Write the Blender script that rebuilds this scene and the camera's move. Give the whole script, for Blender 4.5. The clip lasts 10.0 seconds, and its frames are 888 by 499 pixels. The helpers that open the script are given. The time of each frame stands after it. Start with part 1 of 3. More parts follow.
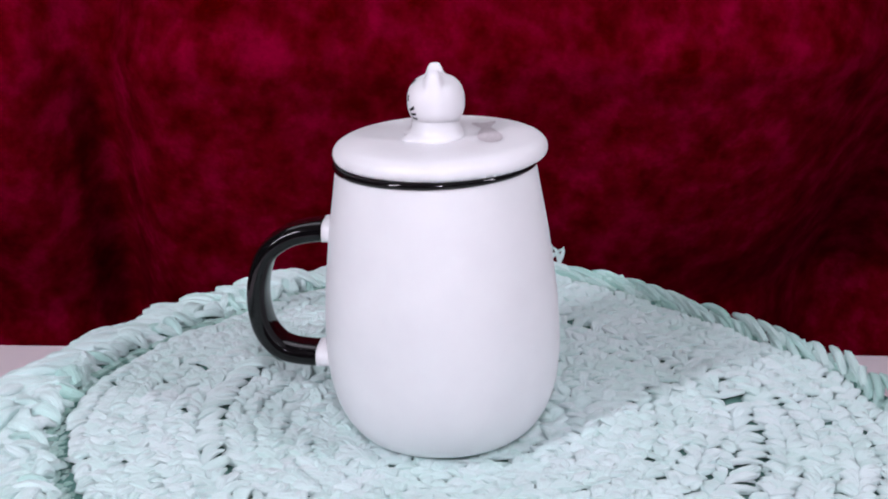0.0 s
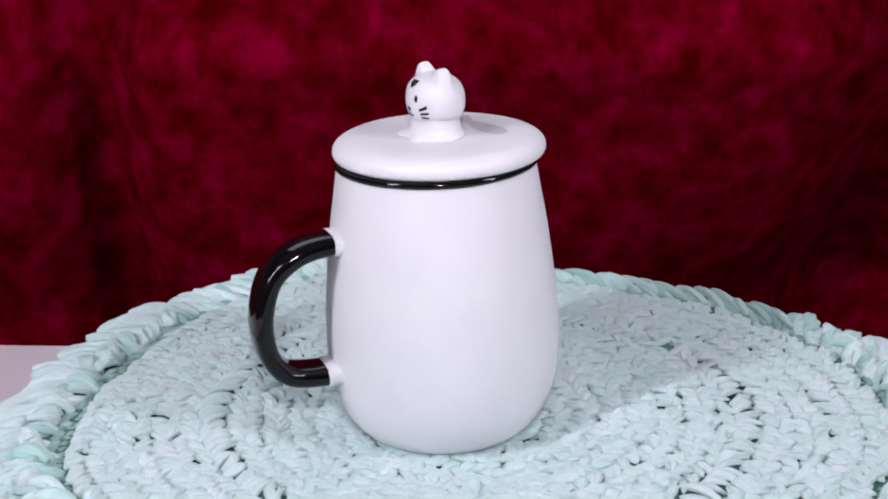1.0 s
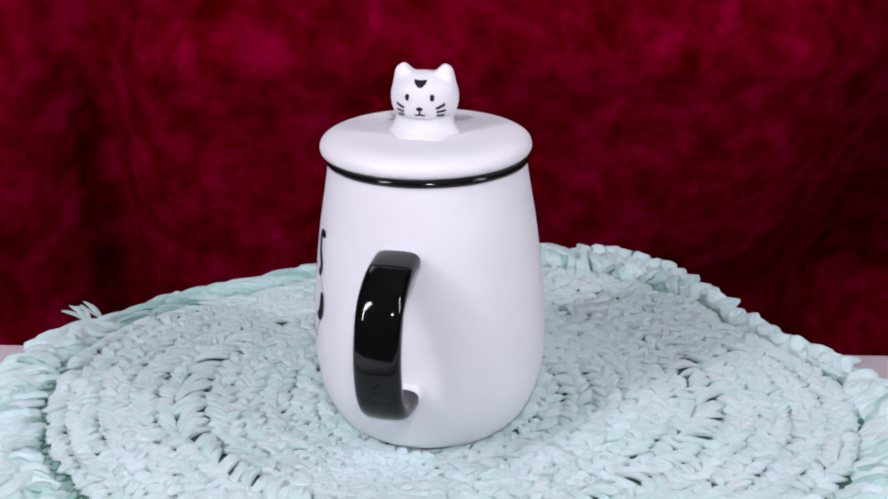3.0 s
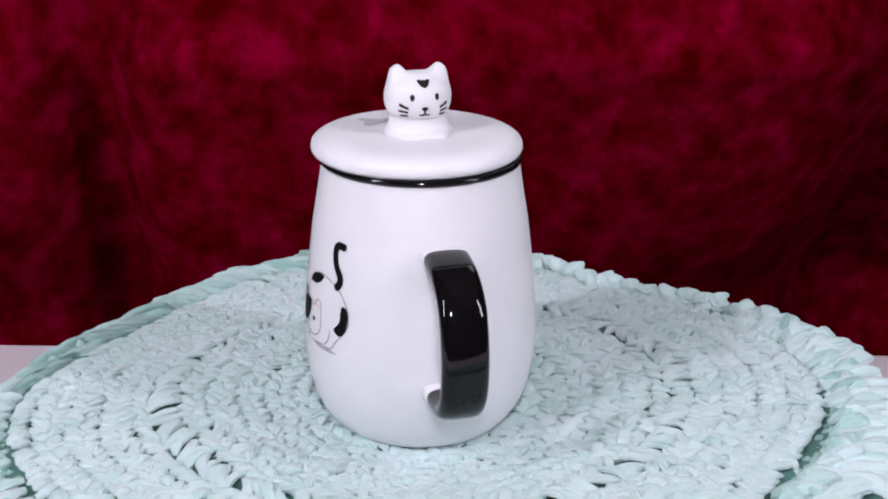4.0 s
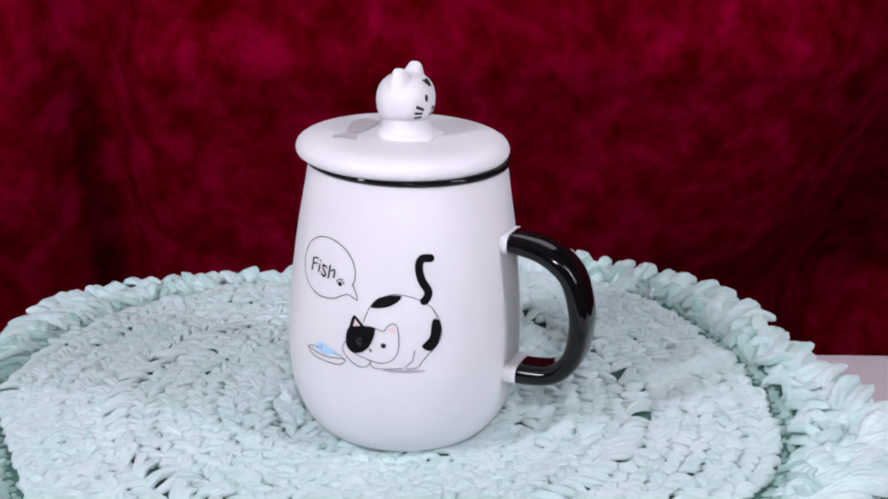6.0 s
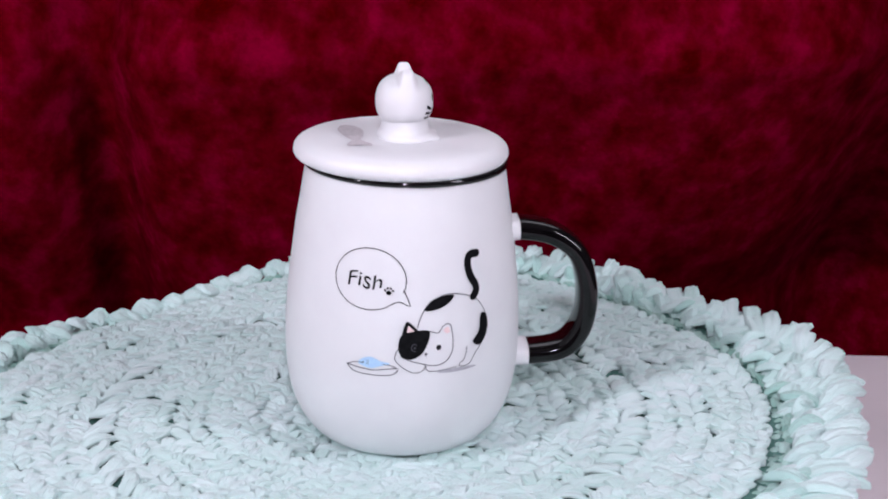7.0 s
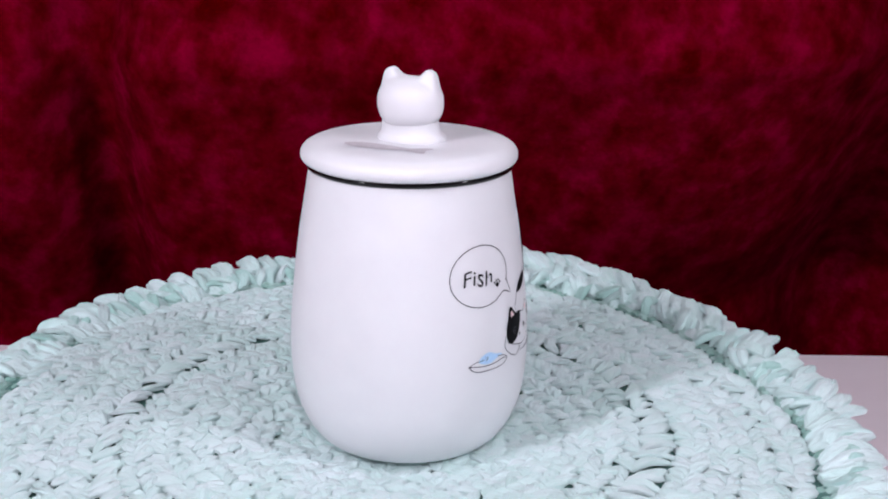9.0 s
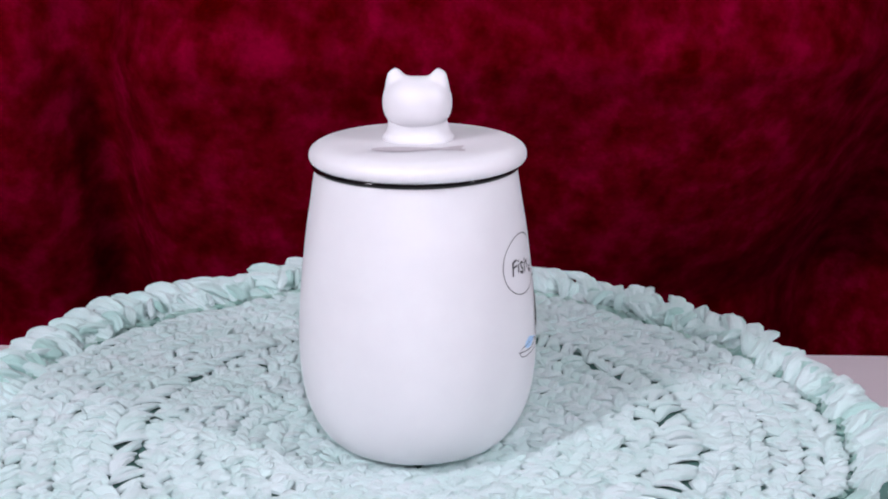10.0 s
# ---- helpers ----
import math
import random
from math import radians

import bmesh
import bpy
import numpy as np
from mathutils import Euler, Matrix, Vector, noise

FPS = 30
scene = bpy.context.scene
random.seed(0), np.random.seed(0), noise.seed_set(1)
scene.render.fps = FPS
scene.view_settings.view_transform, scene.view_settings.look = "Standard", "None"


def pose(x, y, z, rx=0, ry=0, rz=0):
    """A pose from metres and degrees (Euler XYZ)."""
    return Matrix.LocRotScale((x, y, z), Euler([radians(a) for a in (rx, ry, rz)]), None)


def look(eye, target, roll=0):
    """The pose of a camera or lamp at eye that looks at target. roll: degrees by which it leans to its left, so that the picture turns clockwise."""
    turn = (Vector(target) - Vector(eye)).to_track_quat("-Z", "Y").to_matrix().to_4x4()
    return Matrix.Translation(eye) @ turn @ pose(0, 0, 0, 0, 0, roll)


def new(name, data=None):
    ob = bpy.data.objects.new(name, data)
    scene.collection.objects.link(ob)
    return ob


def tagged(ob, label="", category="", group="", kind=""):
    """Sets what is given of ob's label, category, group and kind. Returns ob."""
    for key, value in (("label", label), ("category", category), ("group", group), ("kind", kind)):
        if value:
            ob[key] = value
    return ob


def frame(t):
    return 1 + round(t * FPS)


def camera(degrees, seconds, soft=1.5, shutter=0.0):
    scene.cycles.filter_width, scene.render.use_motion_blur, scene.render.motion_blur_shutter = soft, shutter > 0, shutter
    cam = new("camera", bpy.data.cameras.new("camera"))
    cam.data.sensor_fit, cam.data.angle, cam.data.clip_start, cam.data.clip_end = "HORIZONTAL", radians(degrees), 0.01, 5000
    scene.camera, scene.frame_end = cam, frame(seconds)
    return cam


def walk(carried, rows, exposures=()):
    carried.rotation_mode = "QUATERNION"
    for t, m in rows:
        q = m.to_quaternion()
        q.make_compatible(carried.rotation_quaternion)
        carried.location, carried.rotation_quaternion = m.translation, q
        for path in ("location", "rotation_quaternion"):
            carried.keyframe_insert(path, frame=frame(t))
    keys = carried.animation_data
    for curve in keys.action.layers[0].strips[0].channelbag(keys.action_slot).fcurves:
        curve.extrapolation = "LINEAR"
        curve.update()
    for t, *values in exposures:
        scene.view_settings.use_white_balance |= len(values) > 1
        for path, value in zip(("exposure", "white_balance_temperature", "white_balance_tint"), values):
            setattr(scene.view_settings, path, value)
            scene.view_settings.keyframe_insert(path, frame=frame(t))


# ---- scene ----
# A lidded mug on a crocheted mat turns slowly before a red velvet cloth; the camera stands still.
EYE = (0.00902, -0.48503, 0.23302)
DOWN = 18.703
cam = camera(38.854, 10.0, soft=2.0)
AIM = (EYE[0], EYE[1] + math.cos(radians(DOWN)), EYE[2] - math.sin(radians(DOWN)))
walk(cam, [(0.0, look(EYE, AIM, -0.303)), (10.0, look(EYE, AIM, -0.303))], [(0.0, 0.0), (10.0, 0.0)])

TURN_START, TURN_RATE = 3.38, 26.882      # degrees, degrees a second


def turned(t):
    a = TURN_RATE * t
    return TURN_START + a + 0.378 * math.sin(radians(a)) - 0.262 * math.cos(radians(a))


# ---- world and lights ----
world = bpy.data.worlds.new("room_air")
scene.world = world
world.use_nodes = True
world.node_tree.nodes["Background"].inputs[0].default_value = (0.9, 0.92, 1.0, 1)
world.node_tree.nodes["Background"].inputs[1].default_value = 0.3


def softbox(name, eye, target, w, h, watts, colour, spread=180):
    d = bpy.data.lights.new(name, "AREA")
    d.shape, d.size, d.size_y, d.energy, d.color, d.spread = "RECTANGLE", w, h, watts, colour, radians(spread)
    ob = new(name, d)
    ob.matrix_world = look(eye, target)
    return ob


softbox("strip_light_west", (-0.80, -0.64, 0.72), (0, 0.0, 0.05), 0.10, 0.70, 8.8, (1.0, 0.955, 1.10))
softbox("strip_light_east", (0.95, -0.46, 0.70), (-0.05, -0.08, 0.05), 0.10, 0.70, 2.4, (1.0, 0.955, 1.10), 110)
softbox("lamp_over_camera", (0.03, -0.62, 0.44), (0, 0.0, 0.05), 0.07, 0.03, 2.2, (1.0, 0.955, 1.10))
# Added area lamp standing in for a bright wall behind, mirrored on the handle.
softbox("back_wall_glow", (0.0, 0.96, 0.80), (0, 0.0, 0.05), 1.5, 0.7, 4.5, (1.0, 0.965, 1.10))


# ---- materials ----
def material(name, colour, rough=0.5, metal=0.0, **inputs):
    m = bpy.data.materials.new(name)
    m.use_nodes = True
    bsdf = m.node_tree.nodes["Principled BSDF"]
    bsdf.inputs["Base Color"].default_value = (*colour, 1)
    bsdf.inputs["Roughness"].default_value = rough
    bsdf.inputs["Metallic"].default_value = metal
    for key, value in inputs.items():
        bsdf.inputs[key.replace("_", " ")].default_value = value
    return m


def node(m, kind, **values):
    n = m.node_tree.nodes.new(kind)
    for key, value in values.items():
        n.inputs[key.replace("_", " ")].default_value = value
    return n


def link(m, a, b):
    m.node_tree.links.new(a, b)


def noise_tex(m, scale, detail=4.0, rough=0.55, stretch=None, shift=(0, 0, 0)):
    co = m.node_tree.nodes.new("ShaderNodeTexCoord")
    n = node(m, "ShaderNodeTexNoise", Scale=scale, Detail=detail, Roughness=rough)
    if stretch:
        mp = m.node_tree.nodes.new("ShaderNodeMapping")
        mp.inputs["Scale"].default_value, mp.inputs["Location"].default_value = stretch, shift
        link(m, co.outputs["Object"], mp.inputs["Vector"])
        link(m, mp.outputs["Vector"], n.inputs["Vector"])
    else:
        link(m, co.outputs["Object"], n.inputs["Vector"])
    return n.outputs["Fac"]


def ramp(m, fac, stops):
    r = m.node_tree.nodes.new("ShaderNodeValToRGB")
    e = r.color_ramp.elements
    while len(e) < len(stops):
        e.new(0.5)
    for el, (at, col) in zip(e, stops):
        el.position, el.color = at, (*col, 1)
    link(m, fac, r.inputs["Fac"])
    return r.outputs["Color"]


def mix(m, fac, a, b, mode="MIX"):
    n = m.node_tree.nodes.new("ShaderNodeMix")
    n.data_type, n.blend_type = "RGBA", mode
    for sock, value in ((n.inputs[0], fac), (n.inputs[6], a), (n.inputs[7], b)):
        if isinstance(value, (int, float)):
            sock.default_value = value
        elif isinstance(value, tuple):
            sock.default_value = (*value, 1)
        else:
            link(m, value, sock)
    return n.outputs[2]


def base_of(m):
    return m.node_tree.nodes["Principled BSDF"].inputs


def bump(m, fac, strength, distance):
    b = node(m, "ShaderNodeBump", Strength=strength, Distance=distance)
    link(m, fac, b.inputs["Height"])
    link(m, b.outputs["Normal"], base_of(m)["Normal"])


def glazed_white():
    m = material("white_glaze", (0.80, 0.785, 0.81), 0.45, IOR=1.45, Coat_Weight=0.04, Coat_Roughness=0.12, Subsurface_Weight=0.5, Subsurface_Scale=0.004, Subsurface_Radius=(1.0, 0.95, 0.95))
    link(m, ramp(m, noise_tex(m, 60, 3), [(0.3, (0.775, 0.768, 0.79)), (0.7, (0.805, 0.797, 0.815))]), base_of(m)["Base Color"])
    bump(m, noise_tex(m, 140, 2), 0.03, 0.0004)
    return m


def glazed_black():
    m = material("black_glaze", (0.004, 0.0035, 0.004), 0.07, IOR=1.5, Specular_IOR_Level=0.36)
    link(m, ramp(m, noise_tex(m, 220, 3), [(0.3, (0.003, 0.0025, 0.003)), (0.75, (0.006, 0.005, 0.0055))]), base_of(m)["Base Color"])
    bump(m, noise_tex(m, 160, 2), 0.04, 0.0005)
    return m


def ink(name, colour, rough=0.35):
    m = material(name, colour, rough + 0.1, Specular_IOR_Level=0.02)
    lighter = tuple(min(1.0, c * 1.25 + 0.004) for c in colour)
    link(m, ramp(m, noise_tex(m, 500, 3), [(0.35, colour), (0.8, lighter)]), base_of(m)["Base Color"])
    return m


def yarn(name, low, mid, high, per):
    m = material(name, mid, 0.62, Sheen_Weight=0.25, Sheen_Roughness=0.5, Subsurface_Weight=0.0)
    if per == "object":
        rnd = m.node_tree.nodes.new("ShaderNodeObjectInfo").outputs["Random"]
    else:
        rnd = m.node_tree.nodes.new("ShaderNodeNewGeometry").outputs["Random Per Island"]
    tone = ramp(m, rnd, [(0.0, low), (0.4, mid), (1.0, high)])
    uv = m.node_tree.nodes.new("ShaderNodeUVMap")
    mp = m.node_tree.nodes.new("ShaderNodeMapping")
    mp.inputs["Scale"].default_value = (2.2, 17.0, 1.0)
    shift = node(m, "ShaderNodeMath")
    shift.operation = "MULTIPLY"
    shift.inputs[1].default_value = 57.0
    link(m, rnd, shift.inputs[0])
    link(m, uv.outputs["UV"], mp.inputs["Vector"])
    link(m, shift.outputs[0], mp.inputs["Location"])
    pleat = node(m, "ShaderNodeTexNoise", Scale=1.0, Detail=4.0, Roughness=0.6, Distortion=0.4)
    link(m, mp.outputs["Vector"], pleat.inputs["Vector"])
    streak = ramp(m, pleat.outputs["Fac"], [(0.30, (0.88, 0.94, 0.92)), (0.48, (1, 1, 1))])
    patch = ramp(m, noise_tex(m, 22, 3), [(0.35, (0.92, 0.96, 0.95)), (0.65, (1.0, 0.98, 1.0))])
    c = mix(m, 1.0, mix(m, 1.0, tone, streak, "MULTIPLY"), patch, "MULTIPLY")
    link(m, c, base_of(m)["Base Color"])
    bump(m, pleat.outputs["Fac"], 0.9, 0.0016)
    return m


def velvet():
    m = material("red_velvet", (0.10, 0.0, 0.004), 0.95, Specular_IOR_Level=0.0, Sheen_Weight=0.05, Sheen_Roughness=0.5)
    base_of(m)["Sheen Tint"].default_value = (0.5, 0.0, 0.10, 1)
    crush = ramp(m, noise_tex(m, 40, 7, 0.62, (1.0, 1.0, 0.85), (3.7, 1.0, 5.2)), [(0.34, (0.068, 0.0, 0.0005)), (0.50, (0.129, 0.0, 0.0060)), (0.66, (0.216, 0.0, 0.0215))])
    # Broad noise painted into the colour for light falling off across the cloth.
    broad_shade = ramp(m, noise_tex(m, 5.0, 2, 0.5, (1.0, 1.0, 0.8), (2.3, 0.7, 1.1)), [(0.38, (0.78, 0.7, 0.65)), (0.60, (1.10, 1.0, 1.15))])
    fine = ramp(m, noise_tex(m, 70, 5, 0.65), [(0.3, (0.78, 0.7, 0.7)), (0.7, (1.12, 1.0, 1.15))])
    weave = ramp(m, noise_tex(m, 700, 2, 0.6, (0.4, 1.0, 1.0)), [(0.25, (0.9, 0.9, 0.9)), (0.75, (1.06, 1.06, 1.06))])
    c = mix(m, 1.0, mix(m, 1.0, mix(m, 1.0, crush, broad_shade, "MULTIPLY"), fine, "MULTIPLY"), weave, "MULTIPLY")
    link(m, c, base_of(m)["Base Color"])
    bump(m, noise_tex(m, 38, 5, 0.6), 0.35, 0.003)
    return m


def painted(name, colour, rough=0.6, scale=12):
    m = material(name, colour, rough)
    dark = tuple(c * 0.94 for c in colour)
    link(m, ramp(m, noise_tex(m, scale, 5), [(0.35, dark), (0.7, colour)]), base_of(m)["Base Color"])
    bump(m, noise_tex(m, scale * 30, 3), 0.08, 0.0005)
    return m


WHITE, BLACK = glazed_white(), glazed_black()
INK, LINE, GREY_INK = ink("black_print", (0.006, 0.006, 0.007)), ink("grey_line_print", (0.06, 0.06, 0.07)), ink("charcoal_print", (0.020, 0.019, 0.021))
SHADE_INK, PINK_INK, BLUE_INK = (ink("pale_grey_print", (0.42, 0.41, 0.45)), ink("pink_print", (0.76, 0.58, 0.58)),
                                            ink("pale_blue_print", (0.42, 0.62, 0.86)))
LID_GREY = ink("lid_grey_print", (0.53, 0.49, 0.51))
MINT = ((0.65, 0.85, 0.81), (0.69, 0.875, 0.845), (0.74, 0.885, 0.87))
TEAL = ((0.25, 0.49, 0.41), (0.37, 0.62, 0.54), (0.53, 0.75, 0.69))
YARN_PIECE, YARN_JOINED = yarn("mint_yarn", *MINT, "object"), yarn("mint_yarn_rounds", *MINT, "island")
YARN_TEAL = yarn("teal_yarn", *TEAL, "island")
YARN_RUFFLE = yarn("pale_teal_yarn", (0.42, 0.68, 0.61), (0.54, 0.78, 0.73), (0.66, 0.85, 0.81), "island")
# Far darker than the mint yarn: shade between the stitches painted as colour.
YARN_GAP_SHADE = painted("yarn_gap_shade", (0.10, 0.23, 0.195), 0.9, 160)
VELVET = velvet()
TABLE_WHITE = painted("white_table_laminate", (0.95, 0.845, 0.885), 0.45)
WALL_PAINT, CEILING_PAINT, FLOOR_PAINT = painted("wall_paint", (0.05, 0.048, 0.05)), painted("ceiling_paint", (0.8, 0.8, 0.8)), painted("floor_tile", (0.14, 0.13, 0.12))
PLASTIC = painted("turntable_plastic", (0.7, 0.7, 0.7), 0.4)


# ---- mesh helpers ----
def part(name, bm, mat, parent, label="", smooth=True):
    me = bpy.data.meshes.new(name)
    bmesh.ops.recalc_face_normals(bm, faces=bm.faces)
    bm.to_mesh(me)
    bm.free()
    for poly in me.polygons:
        poly.use_smooth = smooth
    for one in (mat if isinstance(mat, tuple) else (mat,)):
        me.materials.append(one)
    ob = new(name, me)
    ob.parent = parent
    return tagged(ob, label)


def spline(points, steps=6, closed=False):
    """A smooth line through the points (Catmull-Rom)."""
    p = [np.array(q, float) for q in points]
    n = len(p)
    out = []
    for i in range(n if closed else n - 1):
        if closed:
            a, b, c, d = p[i - 1], p[i], p[(i + 1) % n], p[(i + 2) % n]
        else:
            a, b, c, d = p[max(i - 1, 0)], p[i], p[i + 1], p[min(i + 2, n - 1)]
        for k in range(steps):
            t = k / steps
            out.append(0.5 * (2 * b + (c - a) * t + (2 * a - 5 * b + 4 * c - d) * t * t + (3 * b - a - 3 * c + d) * t ** 3))
    if not closed:
        out.append(p[-1])
    return out


def lathe(profile, n=96, closed=False):
    bm = bmesh.new()
    rings = []
    for r, z in profile:
        if r < 1e-6:
            rings.append([bm.verts.new((0, 0, z))])
        else:
            rings.append([bm.verts.new((r * math.cos(2 * math.pi * k / n), r * math.sin(2 * math.pi * k / n), z)) for k in range(n)])
    pairs = list(zip(rings, rings[1:]))
    if closed:
        pairs.append((rings[-1], rings[0]))
    for a, b in pairs:
        for k in range(n):
            j = (k + 1) % n
            if len(a) == 1 and len(b) == 1:
                continue
            if len(a) == 1:
                bm.faces.new((a[0], b[k], b[j]))
            elif len(b) == 1:
                bm.faces.new((a[k], a[j], b[0]))
            else:
                bm.faces.new((a[k], a[j], b[j], b[k]))
    return bm


def box(bm, x0, x1, y0, y1, z0, z1, bevel=0.0):
    made = bmesh.ops.create_cube(bm, size=1.0)["verts"]
    for v in made:
        v.co = ((x0 + x1) / 2 + v.co.x * (x1 - x0), (y0 + y1) / 2 + v.co.y * (y1 - y0), (z0 + z1) / 2 + v.co.z * (z1 - z0))
    if bevel:
        edges = list({e for v in made for e in v.link_edges})
        bmesh.ops.bevel(bm, geom=edges, offset=bevel, segments=3, affect="EDGES")
    return bm


def add_fill(bm, at, outline, index=0, rings=4):
    """A filled patch printed on a curved surface; at(u, v) gives the place."""
    pts = [np.array(q, float) for q in outline]
    mid = sum(pts) / len(pts)
    centre = bm.verts.new(at(*mid))
    prev = None
    for k in range(1, rings + 1):
        ring = [bm.verts.new(at(*(mid + (q - mid) * k / rings))) for q in pts]
        for i in range(len(ring)):
            j = (i + 1) % len(ring)
            f = bm.faces.new((centre, ring[i], ring[j])) if prev is None else bm.faces.new((prev[i], ring[i], ring[j], prev[j]))
            f.material_index = index
        prev = ring
    return bm


def add_stroke(bm, at, line, width, index=0, squash=1.0, taper=0.0):
    """A printed line of that width along a smooth path in the surface's (u, v)."""
    pts = [np.array((q[0] * squash, q[1]), float) for q in line]
    rows = []
    n = len(pts)
    for i, q in enumerate(pts):
        d = pts[min(i + 1, n - 1)] - pts[max(i - 1, 0)]
        d = d / (np.linalg.norm(d) + 1e-12)
        w = width * (1 - taper * abs(2 * i / (n - 1) - 1) ** 3)
        s = np.array((-d[1], d[0])) * w / 2
        rows.append([bm.verts.new(at((q + s * e)[0] / squash, (q + s * e)[1])) for e in (-1, 0, 1)])
    for a, b in zip(rows, rows[1:]):
        for k in (0, 1):
            bm.faces.new((a[k], b[k], b[k + 1], a[k + 1])).material_index = index
    return bm


def ellipse(u, v, a, b, n=24):
    return [(u + a * math.cos(2 * math.pi * k / n), v + b * math.sin(2 * math.pi * k / n)) for k in range(n)]


def thing(name, label, category, **more):
    return tagged(new(name), label, category, **more)


# ---- setting: room, table, cloth ----
TABLE_Z = -0.085


def room():
    for name, dims, mat in (("wall_west", (-1.9, -1.8, -1.9, 1.1, -0.84, 1.66), WALL_PAINT), ("wall_east", (1.8, 1.9, -1.9, 1.1, -0.84, 1.66), WALL_PAINT),
                            ("wall_south", (-1.8, 1.8, -1.9, -1.8, -0.84, 1.66), WALL_PAINT), ("wall_north", (-1.8, 1.8, 1.0, 1.1, -0.84, 1.66), WALL_PAINT),
                            ("floor", (-1.9, 1.9, -1.9, 1.1, -0.94, -0.84), FLOOR_PAINT), ("ceiling", (-1.9, 1.9, -1.9, 1.1, 1.66, 1.76), CEILING_PAINT)):
        ob = part(name, box(bmesh.new(), *dims), mat, None, smooth=False)
        tagged(ob, "plain painted " + name.split("_")[0] + " of the room", name.split("_")[0], kind="structure")


room()
EDGE_TURN = -2.5                       # the table's back edge runs slightly askew


def table():
    t = thing("table", "white laminate table under the mat and its turntable", "table")
    t.matrix_world = pose(0, 0.257, TABLE_Z, 0, 0, EDGE_TURN)
    part("tabletop", box(bmesh.new(), -0.6, 0.6, -0.80, 0.0, -0.025, 0.0, 0.003), TABLE_WHITE, t, smooth=False)
    for x in (-0.56, 0.56):
        for y in (-0.76, -0.06):
            part("leg", box(bmesh.new(), x - 0.02, x + 0.02, y - 0.02, y + 0.02, -0.755, -0.025, 0.002), TABLE_WHITE, t, smooth=False)


def curtain():
    """Crushed velvet cloth hung behind the table, with one deep fold and soft waves."""
    bm = bmesh.new()
    nx, nz = 460, 100
    rows = []
    for j in range(nz + 1):
        z = -0.838 + 1.078 * j / nz
        row = []
        for i in range(nx + 1):
            x = -1.15 + 2.3 * i / nx
            y = 0.010 * math.sin(x * 9.0 + 0.6 + 0.4 * z) + 0.006 * math.sin(x * 21.0 + 1.1)
            for at, deep, wide in ((-0.229, 0.050, 0.029), (-0.52, 0.04, 0.03), (0.33, 0.05, 0.05), (0.55, 0.03, 0.03), (0.80, 0.04, 0.03)):
                y += deep * math.exp(-((x - at - 0.085 * z) / wide) ** 2)
            y += (0.45 + 0.9 * min(max(x, 0), 0.4)) * max(0.09 - max(z, -0.12), 0)      # the cloth tucks back towards its foot
            y += 0.30 * max(z - 0.09, 0)
            y += 0.45 * min(max(x, 0), 0.4) ** 2                        # and swings away at one side
            y += 0.007 * noise.noise(Vector((x * 9, 3.1, z * 7))) + 0.0015 * noise.noise(Vector((x * 26, 8.1, z * 22)))
            row.append(bm.verts.new((x, y, z)))
        rows.append(row)
    for a, b in zip(rows, rows[1:]):
        for k in range(nx):
            bm.faces.new((a[k], a[k + 1], b[k + 1], b[k]))
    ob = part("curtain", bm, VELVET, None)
    sol = ob.modifiers.new("cloth", "SOLIDIFY")
    sol.thickness, sol.offset = 0.002, 1
    ob.matrix_world = pose(0, 0.288, 0, 0, 0, EDGE_TURN)
    tagged(ob, "dark red crushed velvet cloth hanging behind the table", "curtain")


table()
curtain()

# ---- the turntable and the mat ----
# distance of the outer edge from the turntable's axis every ten degrees, in millimetres
RIM_R = (210, 200, 188, 179, 178, 179, 184, 193, 198, 190, 181, 181, 182, 176, 177, 180, 182, 189,
         197, 194, 185, 182, 187, 194, 200, 202, 204, 206, 205, 199, 194, 195, 214, 237, 244, 229, 212)
MAT_X, MAT_Y = 0.0222, -0.0084          # the rounds were worked about this point, beside the axis


def rim(az):
    return float(np.interp(az % 360, range(0, 361, 10), RIM_R)) / 1000 + 0.0015


def groove(az):
    """Distance of the sunken green round that parts body and border."""
    a = radians(az)
    g = (170.0 + 24.4 * math.cos(a) - 10.0 * math.sin(a) - 1.2 * math.cos(2 * a) - 2.0 * math.sin(2 * a)
         - 0.7 * math.cos(3 * a) - 1.2 * math.sin(3 * a) + 2.8 * math.cos(4 * a) - 2.8 * math.sin(4 * a)) / 1000
    return min(g, rim(az) - 0.0125)


def groove_about_centre():
    """The same round as seen from the point about which the rounds were worked: (degrees, distance)."""
    rows = []
    for k in range(720):
        x, y = groove(k / 2) * math.cos(radians(k / 2)) - MAT_X, groove(k / 2) * math.sin(radians(k / 2)) - MAT_Y
        rows.append((math.degrees(math.atan2(y, x)) % 360, math.hypot(x, y)))
    rows.sort()
    return np.array(rows)


GROOVE = groove_about_centre()


def body_edge(phi):
    return float(np.interp(phi % 360, GROOVE[:, 0], GROOVE[:, 1], period=360))


def rise(r):
    """Height of the mat's upper side: pressed down under the mug, level further out."""
    s = min(max((r - 0.040) / 0.050, 0), 1)
    return -0.0085 + 0.0085 * s * s * (3 - 2 * s)


def waves(x, y):
    """The mat lies unevenly, by a millimetre or two."""
    return 0.0022 * noise.noise(Vector((x * 22, y * 22, 4.0))) + 0.0012 * noise.noise(Vector((x * 60, y * 60, 9.0))) + sag(x, y)


def sag(x, y):
    """Past the turntable's plate the mat hangs a little, unevenly."""
    r, a = math.hypot(x, y), math.atan2(y, x)
    s = min(max((r - 0.09) / 0.08, 0), 1) * r / 0.18
    return s * 0.0028 * (math.sin(2 * a) - math.cos(a))


